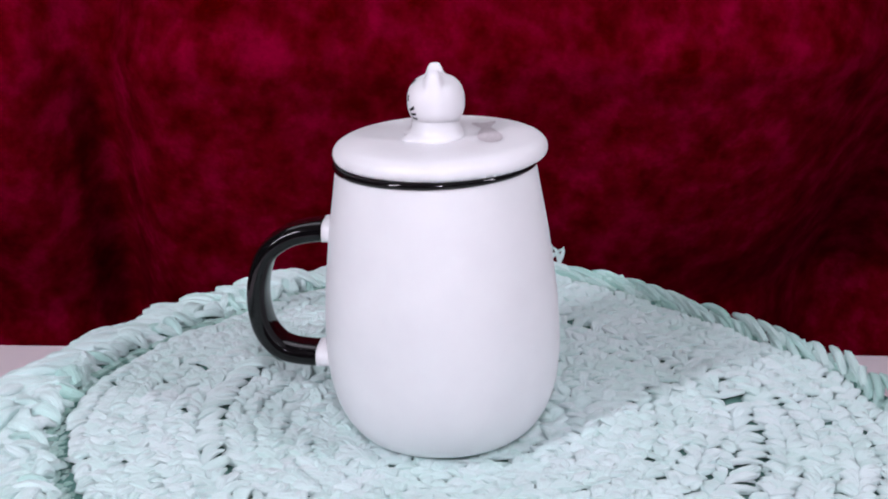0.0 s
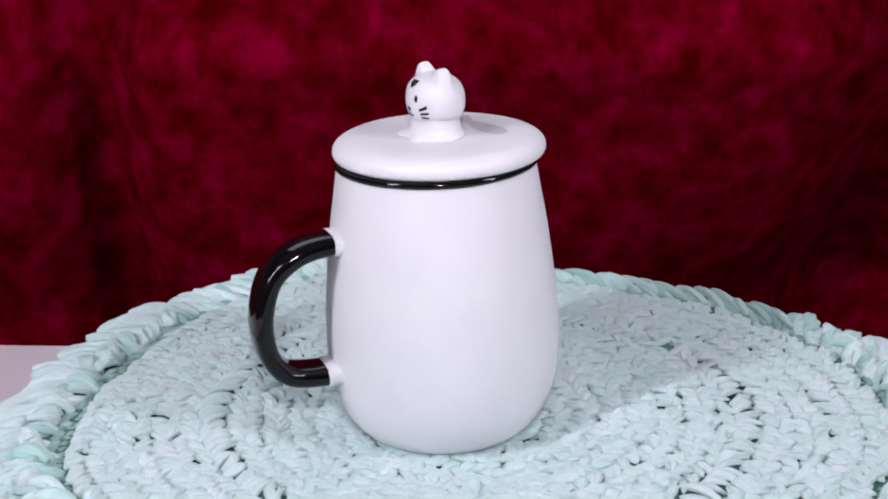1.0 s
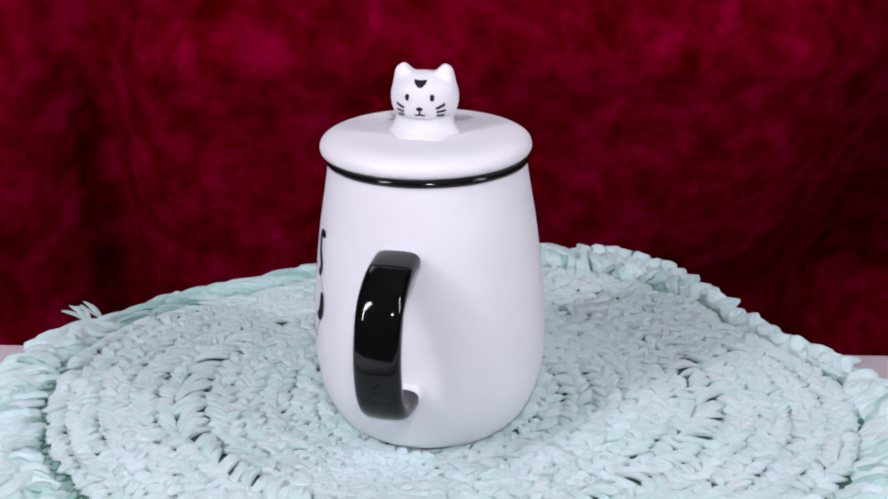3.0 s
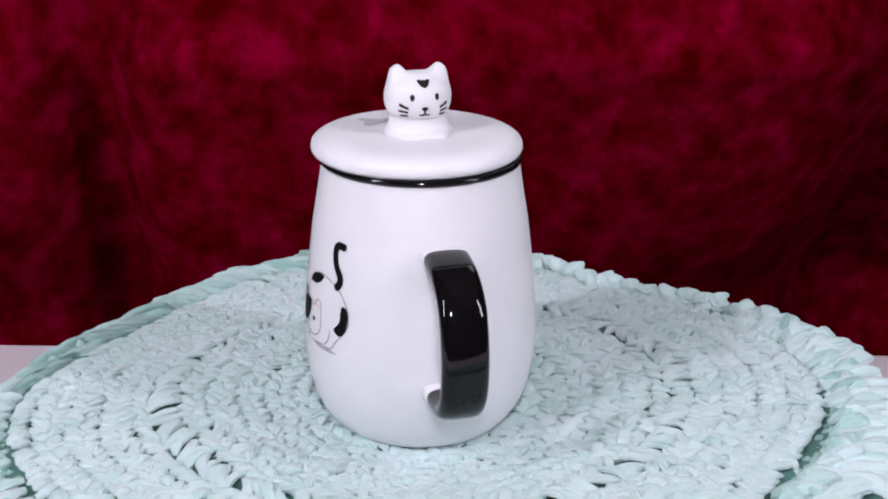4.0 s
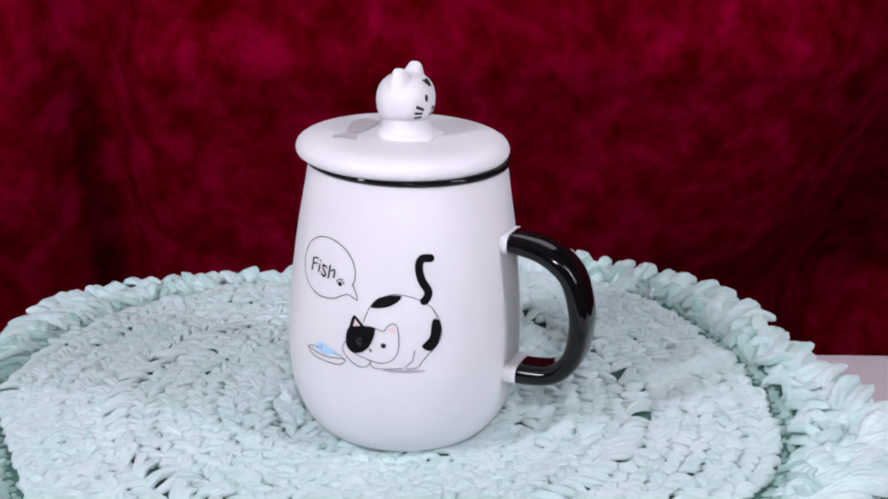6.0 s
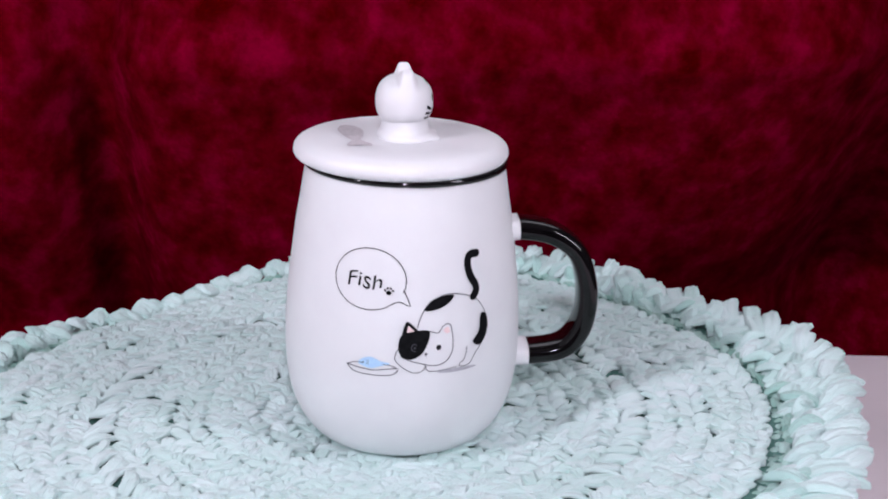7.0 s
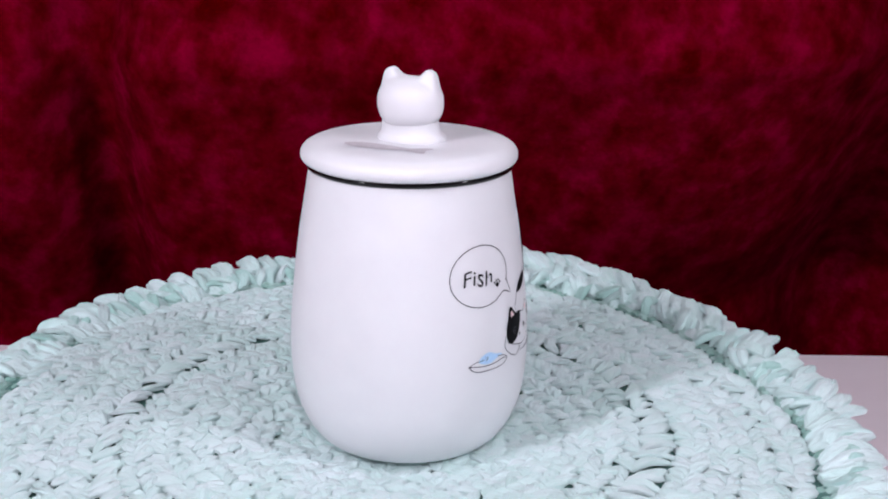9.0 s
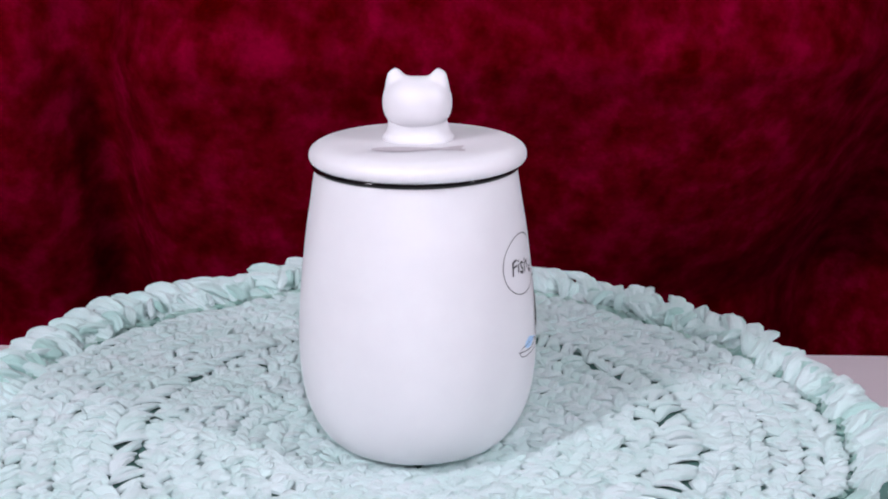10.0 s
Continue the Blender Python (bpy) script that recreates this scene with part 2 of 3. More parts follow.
def turntable():
    t = thing("turntable", "low white round turntable hidden beneath the mat", "turntable")
    part("plate", lathe([(0, -0.030), (0.128, -0.030), (0.131, -0.028), (0.131, -0.022), (0.129, -0.020), (0, -0.020)]), PLASTIC, t)
    part("foot", lathe([(0, TABLE_Z), (0.10, TABLE_Z), (0.102, TABLE_Z + 0.004), (0.06, -0.045), (0.045, -0.0305), (0, -0.0305)]), PLASTIC, t)
    return t


def ribbon(seed, length, width, height, bend, tuck=0.8, n=7, m=12, taper=0.6):
    """One loop of crumpled ribbon yarn lying along x, creased lengthwise, its tail end tucked down.
    Gives places, faces and strand coordinates."""
    rnd = random.Random(seed)
    creases = [(rnd.uniform(0.12, 0.88), rnd.uniform(0.05, 0.20), rnd.uniform(0.06, 0.11), rnd.uniform(-0.22, 0.22)) for _ in range(3)]
    skew, peak = rnd.uniform(-0.25, 0.25), rnd.uniform(0.75, 1.05)
    verts, faces, strand = [], [], []
    for i in range(n + 1):
        t = i / n
        fat = max(math.sin(math.pi * (0.03 + 0.94 * t ** peak)), 0.0) ** taper
        x = (t - 0.5) * length
        lift = height * (0.75 * math.sin(math.pi * min(t * 0.85 + 0.12, 1.0)) - tuck)
        side = bend * math.sin(math.pi * t)
        for k in range(m):
            a = 2 * math.pi * k / m - math.pi / 2
            ca, sa = math.cos(a), math.sin(a)
            across = 0.5 + 0.5 * ca
            top = math.copysign(abs(sa) ** 0.5, sa)
            if sa > 0:
                for at, deep, wide, drift in creases:
                    top -= deep * 1.5 * math.exp(-((across - at - drift * (t - 0.5)) / wide) ** 2)
                top += skew * ca
            wide_ = math.copysign(abs(ca) ** 0.75, ca) * (1 + rnd.uniform(-0.05, 0.05))
            verts.append((x + rnd.uniform(-0.02, 0.02) * length, side + width / 2 * fat * wide_, lift + height / 2 * fat * (top + rnd.uniform(-0.07, 0.07))))
            strand.append((t, k / m))
    for i in range(n):
        for k in range(m):
            j = (k + 1) % m
            faces.append((i * m + k, i * m + j, (i + 1) * m + j, (i + 1) * m + k))
    faces.append(tuple(range(m - 1, -1, -1)))
    faces.append(tuple(n * m + k for k in range(m)))
    return np.array(verts), faces, np.array(strand)


def strand_mesh(name, verts, faces, strand, mat_):
    me = bpy.data.meshes.new(name)
    me.from_pydata(verts.tolist(), [], faces)
    loops = np.empty(len(me.loops), dtype=np.int32)
    me.loops.foreach_get("vertex_index", loops)
    me.uv_layers.new(name="strand").data.foreach_set("uv", strand[loops].ravel())
    me.materials.append(mat_)
    return me


GAPS = ((0.136, -0.0025), (0.124, -0.050), (0.1335, -0.026), (-0.025, -0.103), (0.028, -0.115), (-0.020, 0.0866),
        (0.0156, 0.0875), (-0.089, 0.021), (-0.1125, 0.036), (-0.087, -0.015), (0.0335, 0.098))
HOLE_RING = 0.1065                      # the round of open holes, with long stitches outside it


def mat():
    t = thing("crocheted_mat", "round mint green mat crocheted from ribbon yarn, uneven looped border", "mat")
    rnd = random.Random(5)
    # the worked fabric beneath the raised stitches, coloured as gap shade, with small holes where it gapes
    n, rings = 640, 120
    verts, faces = [], []
    for top in (1, 0):
        for j in range(rings + 1):
            for k in range(n):
                az = 360 * k / n
                r = max((rim(az) - 0.006) * j / rings, 0.0004)
                x, y = r * math.cos(radians(az)), r * math.sin(radians(az))
                z = -0.0195
                if top:
                    z = rise(r) - 0.0034 + waves(x, y) - (0.006 if j == rings else 0)
                    for gx, gy in GAPS:
                        d = ((x - gx) ** 2 + (y - gy) ** 2) / 0.0040 ** 2
                        if d < 6:
                            z -= 0.0090 * math.exp(-d * d)
                verts.append((x, y, z))
    for base in (0, (rings + 1) * n):
        for j in range(rings):
            for k in range(n):
                q = (k + 1) % n
                a = base + j * n
                faces.append((a + k, a + n + k, a + n + q, a + q) if base == 0 else (a + k, a + q, a + n + q, a + n + k))
    a, b = rings * n, (rings + 1) * n + rings * n
    faces += [(a + k, b + k, b + (k + 1) % n, a + (k + 1) % n) for k in range(n)]
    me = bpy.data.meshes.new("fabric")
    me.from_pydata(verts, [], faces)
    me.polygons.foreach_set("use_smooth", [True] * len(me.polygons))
    me.materials.append(YARN_GAP_SHADE)
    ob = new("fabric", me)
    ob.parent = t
    tagged(ob, "fabric under the raised stitches, coloured dark green as shade in the gaps")

    stitches = [ribbon(s, 0.0124, 0.0067, 0.0022, 0.0009 * (-1) ** s) for s in range(28)]
    longs = [ribbon(40 + s, 0.0165, 0.0056, 0.0023, 0.0020 * (-1) ** s, 0.7, 10, 12, 0.4) for s in range(14)]
    loops = [ribbon(70 + s, 0.0240, 0.0094, 0.0042, 0.0020 * (-1) ** s, 0.6, 12, 14, 0.20) for s in range(18)]
    knots = [ribbon(100 + s, 0.0130, 0.0080, 0.0050, 0.0016 * (-1) ** s, 0.45, 8, 12, 0.25) for s in range(10)]
    stitch_meshes = [strand_mesh("stitch", *kind, YARN_PIECE) for kind in stitches]
    loop_meshes = [strand_mesh("border_loop", *kind, YARN_PIECE) for kind in loops]
    joined = {"rounds": ([], [], [], 0), "groove": ([], [], [], 0), "ruffle": ([], [], [], 0)}

    def put(key, kind, m):
        v, f, u, c = joined[key]
        v.append((np.c_[kind[0], np.ones(len(kind[0]))] @ np.array(m).T)[:, :3])
        u.append(kind[2])
        f.extend(tuple(i + c for i in face) for face in kind[1])
        joined[key] = (v, f, u, c + len(kind[0]))

    # rounds of stitches about the mat's own centre
    radii = [0.0060 * j for j in range(1, 18)] + [HOLE_RING + 0.0050] + [HOLE_RING + 0.0132 + 0.0059 * j for j in range(8)]
    last = radii[-1]
    single = 0
    for j, radius in enumerate(radii):
        tall = j == 17
        pitch = 0.0047 if tall else 0.0054
        number = max(int(2 * math.pi * radius / pitch), 5)
        for k in range(number):
            phi = 360 * (k + 0.5 * (j % 2) + rnd.uniform(-0.16, 0.16)) / number + j * 5
            fit = 1 if radius < HOLE_RING else 1 + (radius - HOLE_RING) / (last - HOLE_RING) * ((body_edge(phi) - 0.0062) / last - 1)
            wander = 0.0026 * noise.noise(Vector((3 * math.cos(radians(phi)), 3 * math.sin(radians(phi)), 0.35 * j)))
            rr = radius * fit + wander + rnd.uniform(-0.0007, 0.0007)
            x, y = MAT_X + rr * math.cos(radians(phi)), MAT_Y + rr * math.sin(radians(phi))
            r = math.hypot(x, y)
            if math.hypot(x - 0.0095, y + 0.002) < 0.024 or any((x - gx) ** 2 + (y - gy) ** 2 < 0.0027 ** 2 for gx, gy in GAPS):
                continue
            z = rise(r) - 0.0008 + waves(x, y) + rnd.uniform(-0.0005, 0.0005)
            if tall:
                m = pose(x, y, z + 0.0004, rnd.uniform(-10, 10), rnd.uniform(-2, 6), phi + 36 + rnd.uniform(-28, 28))
                put("rounds", longs[rnd.randrange(len(longs))], m @ Matrix.Diagonal((rnd.uniform(0.75, 1.1), rnd.uniform(0.75, 1.15), rnd.uniform(0.8, 1.2), 1)))
                continue
            lean = (46 if j % 2 else -42) + rnd.uniform(-16, 16)
            i = rnd.randrange(len(stitches))
            m = pose(x, y, z, rnd.uniform(-11, 11), rnd.uniform(0, 11), phi + 180 + lean)
            thin = rnd.uniform(0.45, 0.65) if j == 16 and rnd.random() < 0.3 else rnd.uniform(0.66, 1.06)
            m = m @ Matrix.Diagonal((rnd.uniform(0.8, 1.12), thin, rnd.uniform(0.8, 1.25), 1))
            if j >= len(radii) - 2 and single < 300:
                ob = new("stitch", stitch_meshes[i])
                ob.parent, ob.matrix_basis = t, m
                single += 1
            else:
                put("rounds", stitches[i], m)
            if rnd.random() < 0.72:          # the lower leg of the stitch, crossing beneath
                g = radians(phi) + 0.5 * pitch / rr
                rr += rnd.uniform(-0.001, 0.002)
                x, y = MAT_X + rr * math.cos(g), MAT_Y + rr * math.sin(g)
                m = pose(x, y, z - 0.0006, rnd.uniform(-12, 12), rnd.uniform(-3, 8), phi + 180 - lean * 1.2)
                put("rounds", stitches[rnd.randrange(len(stitches))], m @ Matrix.Diagonal((0.85, 0.7, 0.9, 1)))
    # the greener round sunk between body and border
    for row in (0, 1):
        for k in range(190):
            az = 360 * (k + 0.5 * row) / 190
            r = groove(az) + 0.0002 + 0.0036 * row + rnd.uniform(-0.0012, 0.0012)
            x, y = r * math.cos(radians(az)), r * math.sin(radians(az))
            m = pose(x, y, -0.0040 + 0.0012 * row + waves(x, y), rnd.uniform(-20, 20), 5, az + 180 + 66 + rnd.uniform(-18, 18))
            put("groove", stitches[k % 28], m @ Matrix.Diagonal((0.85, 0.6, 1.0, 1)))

    def lay(key, kind, r, az, z, rx, ry, rz, sx, sy, sz):
        x, y = r * math.cos(radians(az)), r * math.sin(radians(az))
        put(key, kind, pose(x, y, z + sag(x, y), rx, ry, az + 180 + rz) @ Matrix.Diagonal((sx, sy, sz, 1)))

    # where the border is broad, a ruffle of loops stands up beside the sunken round
    az = 0.0
    while az < 359.5:
        broad = rim(az) - groove(az)
        if broad > 0.020:
            lay("ruffle" if rnd.random() < 0.5 else "rounds", knots[rnd.randrange(len(knots))], groove(az) + 0.0105 + rnd.uniform(-0.003, 0.004), az, 0.0006 + rnd.uniform(-0.0015, 0.0010),
                rnd.uniform(-35, 35), rnd.uniform(-5, 35), rnd.uniform(-60, 75), rnd.uniform(0.7, 1.4), rnd.uniform(0.5, 1.0), rnd.uniform(0.6, 1.0))
        az += degrees_for(0.0044, rim(az)) * rnd.uniform(0.6, 1.4)
    # flat ribbons that fill the broad parts of the border
    az = 0.0
    while az < 359.5:
        low, high = groove(az) + 0.0095, rim(az) - 0.010
        if high > low:
            for _ in range(1 + int((high - low) / 0.009)):
                lay("rounds", loops[rnd.randrange(len(loops))], rnd.uniform(low, high), az, -0.0022 + rnd.uniform(-0.0008, 0.0012),
                    rnd.uniform(-18, 18), rnd.uniform(-4, 10), 40 + rnd.uniform(-30, 30), rnd.uniform(0.6, 0.95), rnd.uniform(0.6, 0.9), 1.0)
        az += degrees_for(0.0060, rim(az)) * rnd.uniform(0.7, 1.3)
    # ribbons of the border, all leaning one way: a lower row to fill, an upper row that makes the outline
    for row in (0, 1):
        az = 0.0
        while az < 359.0:
            edge = rim(az)
            broad = edge - groove(az)
            chunky = 222 < az < 330
            pitch = 0.0125 if chunky and row else 0.0086
            reach = min(max(broad - 0.0035, 0.0072), 0.0245)
            lean = math.degrees(math.acos(min(max((reach - 0.004) / 0.0250, 0.22), 0.72))) + rnd.uniform(-14, 12)
            length = min(max(reach / max(math.cos(radians(lean)), 0.35), 0.015), 0.030) * rnd.uniform(0.72, 1.02)
            slim = min(max(reach / 0.020, 0.55), 1.0)
            r = edge - 0.5 * reach - (0.0024 if row == 0 else 0) + rnd.uniform(-0.0030, 0.0026) * slim
            stubby = 285 < az < 345          # here the edge is a row of short round bobbles outside the open green round
            if stubby:
                lean, length, pitch, slim = 22 + rnd.uniform(-14, 14), 0.0112 * rnd.uniform(0.9, 1.1), 0.0098, 1.0
                r = edge - 0.0046 - (0.0010 if row == 0 else 0) + rnd.uniform(-0.0012, 0.0012)
            elif chunky:
                lean, length = 6 + rnd.uniform(-9, 9), min(reach, 0.022) * rnd.uniform(1.0, 1.15)
                slim = 0.76 if row else 1.0
                r -= 0 if row else 0.0050
            i = rnd.randrange(len(loops))
            x, y = r * math.cos(radians(az)), r * math.sin(radians(az))
            m = (pose(x, y, (0.0006 if row else -0.0020) + rnd.uniform(-0.0006, 0.0008) + sag(x, y), rnd.uniform(-22, 22), rnd.uniform(-10, 12), az + 180 + lean)
                 @ Matrix.Diagonal((length / 0.024, slim * (1.10 if chunky and row else 0.92) * rnd.uniform(0.85, 1.12), (1.0 if stubby else 1.35 if chunky else 1.1) * rnd.uniform(0.85, 1.15), 1)))
            if az < 64 or az > 352:         # a thin greener rope along the narrow side
                put("ruffle", loops[i], m @ Matrix.Diagonal((1, 0.8, 0.8, 1)))
            elif row:
                ob = new("border_loop", loop_meshes[i])
                ob.parent, ob.matrix_basis = t, m
            else:
                put("rounds", loops[i], m)
            az += degrees_for(pitch, edge) * rnd.uniform(0.7, 1.3)
    # small ragged knots of greener yarn under the edge where there is hardly any border
    az = 0.0
    while az < 359.0:
        if rim(az) - groove(az) < 0.013:
            lay("ruffle", knots[rnd.randrange(len(knots))], rim(az) - 0.0035 + rnd.uniform(-0.0016, 0.0016), az, -0.0012 + rnd.uniform(-0.001, 0.001),
                rnd.uniform(-30, 30), rnd.uniform(-10, 20), rnd.uniform(10, 80), rnd.uniform(0.45, 0.75), rnd.uniform(0.45, 0.75), rnd.uniform(0.5, 0.8))
        az += degrees_for(0.0062, rim(az)) * rnd.uniform(0.7, 1.3)
    # loose ends of yarn that stick out of the edge
    for k in range(5):
        az = 64.5 + 0.7 * k
        lay("rounds", ribbon(190 + k, 0.015, 0.0024, 0.0016, 0.001), rim(az) + 0.004, az, 0.003, 0, 32 - 6 * (k % 3), 34 * math.sin(k * 2.1), 1, 1, 1)
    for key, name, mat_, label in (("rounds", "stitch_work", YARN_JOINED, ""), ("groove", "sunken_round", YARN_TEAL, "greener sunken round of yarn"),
                                    ("ruffle", "ruffle", YARN_RUFFLE, "small ragged pale green knots of yarn")):
        v, f, u, _ = joined[key]
        ob = new(name, strand_mesh(name, np.concatenate(v), f, np.concatenate(u), mat_))
        ob.parent = t
        tagged(ob, label, kind="stuff")
    return t


def degrees_for(width, r):
    return math.degrees(width / r)


# ---- the mug ----
MUG_AT = (Matrix.Translation((0.00949, -0.00224, 0)) @ Vector((-0.0355, 0.0020, 1)).to_track_quat("Z", "Y").to_matrix().to_4x4())
FLAT = MUG_AT.to_3x3()
# the mug's own x axis keeps to the turntable's
SPIN = math.degrees(math.atan2(FLAT[1][0], FLAT[0][0]))
MUG_AT = MUG_AT @ pose(0, 0, 0, 0, 0, -SPIN)

OUTER = [(0.0330, -0.0070), (0.0362, -0.0058), (0.0402, -0.0015), (0.0436, 0.0045), (0.0464, 0.0130), (0.0479, 0.0240), (0.0482, 0.0350),
         (0.0476, 0.0480), (0.0465, 0.0600), (0.0440, 0.0800), (0.0418, 0.0930), (0.0398, 0.1056)]
FINE = np.array(spline(OUTER, 8))
HANDLE_AZ = 171.8


def on_mug(u, v, off=0.00016):
    """A place on the mug's side: u degrees round it, v millimetres up."""
    z = v / 1000
    r = float(np.interp(z, FINE[:, 1], FINE[:, 0])) + off
    return r * math.cos(radians(u)), r * math.sin(radians(u)), z


def mug():
    t = thing("mug", "white glazed ceramic mug with black handle and printed cat", "mug")
    inner = [(0.0372, 0.1066), (0.0386, 0.093), (0.0412, 0.08), (0.0438, 0.06), (0.0450, 0.04), (0.0445, 0.02), (0.0415, 0.006), (0.034, 0.0005), (0.0, 0.0)]
    prof = [(0.0, -0.0055), (0.0290, -0.0055), (0.0300, -0.0070)] + [tuple(q) for q in FINE] + [(0.0393, 0.1065)] + inner
    part("body", lathe(prof, 128), WHITE, t, "smooth white glazed barrel-shaped body")
    band = [(0.0398 + 0.0011 * math.cos(a), 0.1071 + 0.0013 * math.sin(a)) for a in (2 * math.pi * k / 14 for k in range(14))]
    part("rim_band", lathe(band, 128, closed=True), BLACK, t, "glossy black band round the rim")
    handle(t)
    prints(t)
    return t


def handle(t):
    path = spline([(0.0405, 0.0788), (0.0500, 0.0790), (0.0610, 0.0765), (0.0707, 0.0694), (0.0753, 0.0577), (0.0763, 0.0465), (0.0741, 0.0355),
                   (0.0676, 0.0276), (0.0568, 0.0249), (0.0450, 0.0246)], 6)

    def sweep(points, half_w, half_t, flare=0.0):
        bm = bmesh.new()
        rows = []
        m = 20
        for i, q in enumerate(points):
            d = points[min(i + 1, len(points) - 1)] - points[max(i - 1, 0)]
            d = d / np.linalg.norm(d)
            nrm = np.array((-d[1], d[0]))
            row = []
            g = 1 + flare * (1 - i / max(len(points) - 1, 1)) ** 2
            for k in range(m):
                a = 2 * math.pi * k / m
                ca, sa = math.cos(a), math.sin(a)
                w = half_w * g * math.copysign(abs(ca) ** 0.55, ca)
                s = half_t * g * math.copysign(abs(sa) ** 0.75, sa)
                row.append(bm.verts.new((q[0] + nrm[0] * s, w, q[1] + nrm[1] * s)))
            rows.append(row)
        for a, b in zip(rows, rows[1:]):
            for k in range(m):
                j = (k + 1) % m
                bm.faces.new((a[k], a[j], b[j], b[k]))
        bm.faces.new(rows[0])
        bm.faces.new(rows[-1])
        bmesh.ops.rotate(bm, verts=bm.verts, matrix=Matrix.Rotation(radians(HANDLE_AZ), 3, "Z"))
        return bm

    h = part("handle", sweep(path[3:-2], 0.0089, 0.0041), BLACK, t, "glossy black strap handle")
    part("collar", sweep(path[:5], 0.0091, 0.0043, 0.10), WHITE, h, "white glazed joint")
    part("collar", sweep(path[::-1][:5], 0.0091, 0.0043, 0.10), WHITE, h, "white glazed joint")


def prints(t):
    k = 0.78                                 # millimetres to a degree round the mug, about
    def at(u, v):
        return on_mug(u, v)

    def over(u, v):
        return on_mug(u, v, 0.00026)

    def upper(u, v):
        return on_mug(u, v, 0.00036)

    # speech bubble
    bm = bmesh.new()
    ring = [(63.2 + 17.8 * math.cos(radians(a)), 71.3 + 11.7 * math.sin(radians(a))) for a in range(-22, 305, 8)]
    line = spline(ring + [(77.6, 63.4), (82.9, 61.8), (81.0, 66.0), (80.0, 68.0)], 3)
    add_stroke(bm, at, line, 0.34, squash=k)
    part("speech_bubble", bm, INK, t, "thin dark outline of a speech bubble")
    # the word
    font = bpy.data.curves.new("word", "FONT")
    font.body, font.size, font.resolution_u, font.offset = "Fish", 1.0, 3, 0.0
    tmp = new("word", font)
    me = bpy.data.meshes.new_from_object(tmp.evaluated_get(bpy.context.evaluated_depsgraph_get()))
    bpy.data.objects.remove(tmp)
    bm = bmesh.new()
    bm.from_mesh(me)
    bmesh.ops.triangulate(bm, faces=bm.faces)
    bmesh.ops.subdivide_edges(bm, edges=bm.edges, cuts=1)
    xs = [v.co.x for v in bm.verts]
    x0, x1 = min(xs), max(xs)
    for v in bm.verts:
        s = (v.co.x - x0) / (x1 - x0)
        letter_s = 1.32 if 0.44 < s < 0.70 else 1.0
        v.co.y *= letter_s
        v.co = at(52.4 + 17.0 * s + 1.0 * v.co.y, 68.0 + 8.0 * v.co.y + 0.7 * math.sin(s * 7))
    part("word", bm, INK, t, "handwritten black word in the bubble")
    # paw print
    bm = bmesh.new()
    add_fill(bm, at, ellipse(72.9, 66.7, 1.3, 0.9))
    for du, dv in ((-2.0, 1.0), (-0.6, 1.9), (1.0, 1.9), (2.2, 0.9)):
        add_fill(bm, at, ellipse(72.9 + 0.9 * du, 66.7 + 0.9 * dv, 0.52, 0.48, 12), rings=2)
    part("paw_print", bm, INK, t, "tiny black paw mark")
    # plate and fish
    bm = bmesh.new()
    add_stroke(bm, at, spline([(54.0, 37.1), (57.8, 34.6), (66, 34.0), (75.0, 34.5), (77.4, 37.2), (66, 36.0), (54.0, 37.1)], 5), 0.35, squash=k)
    add_stroke(bm, at, spline([(54.0, 37.1), (58, 38.4), (62, 38.5)], 4), 0.28, squash=k)
    add_stroke(bm, at, spline([(71, 38.6), (75, 38.2), (77.4, 37.2)], 4), 0.28, squash=k)
    part("plate_print", bm, LINE, t, "grey outlined plate")
    bm = bmesh.new()
    add_fill(bm, at, spline([(59.5, 38.4), (61.5, 40.2), (65.5, 41.2), (70, 39.8), (74.4, 39.0), (70.5, 38.0), (66, 36.7), (62, 37.2)], 4, True))
    add_fill(bm, over, ellipse(61.9, 38.8, 0.42, 0.30, 10), 1, 2)
    for u in (63.4, 64.2):
        add_stroke(bm, over, [(u, 39.9), (u + 0.5, 38.9), (u, 37.9)], 0.16, 1, k)
    part("fish_print", bm, (BLUE_INK, LINE), t, "pale blue fish on the plate")
    # the cat
    bm = bmesh.new()
    add_stroke(bm, at, spline([(117.8, 79.6), (113.6, 79.4), (112.2, 76.4), (113.4, 71.6), (116.4, 67.6), (116.6, 65.2), (114.6, 62.8)], 6), 3.1, 0, k)
    for e in ((117.8, 79.6), (114.8, 63.2)):
        add_fill(bm, at, ellipse(*e, 2.0, 1.55), 0)
    add_fill(bm, at, spline([(89.8, 60.0), (92.5, 63.4), (98, 65.1), (104.2, 65.1), (101.5, 62.2), (96, 60.2)], 4, True), 0)
    add_fill(bm, over, spline([(119.2, 56.0), (121.8, 55.4), (123.0, 51.5), (121.6, 46.6), (118.6, 43.6), (115.8, 43.8), (113.9, 45.6), (116.4, 47.8), (117.9, 50.0), (118.2, 53.5)], 3, True), 0)
    # head: black patch with its ear
    add_fill(bm, over, spline([(78.8, 50.0), (82.5, 51.9), (87, 52.4), (92.0, 52.0), (91.6, 48.0), (89.0, 43.4), (84.5, 41.0), (80.0, 41.6), (77.9, 45.0)], 4, True), 0)
    add_fill(bm, over, spline([(79.6, 50.0), (80.4, 54.0), (81.9, 55.9), (84.6, 54.2), (87.0, 51.8), (83.0, 50.6)], 4, True), 0)
    add_fill(bm, upper, [(81.6, 51.6), (82.3, 54.4), (85.2, 52.2)], 2, 2)
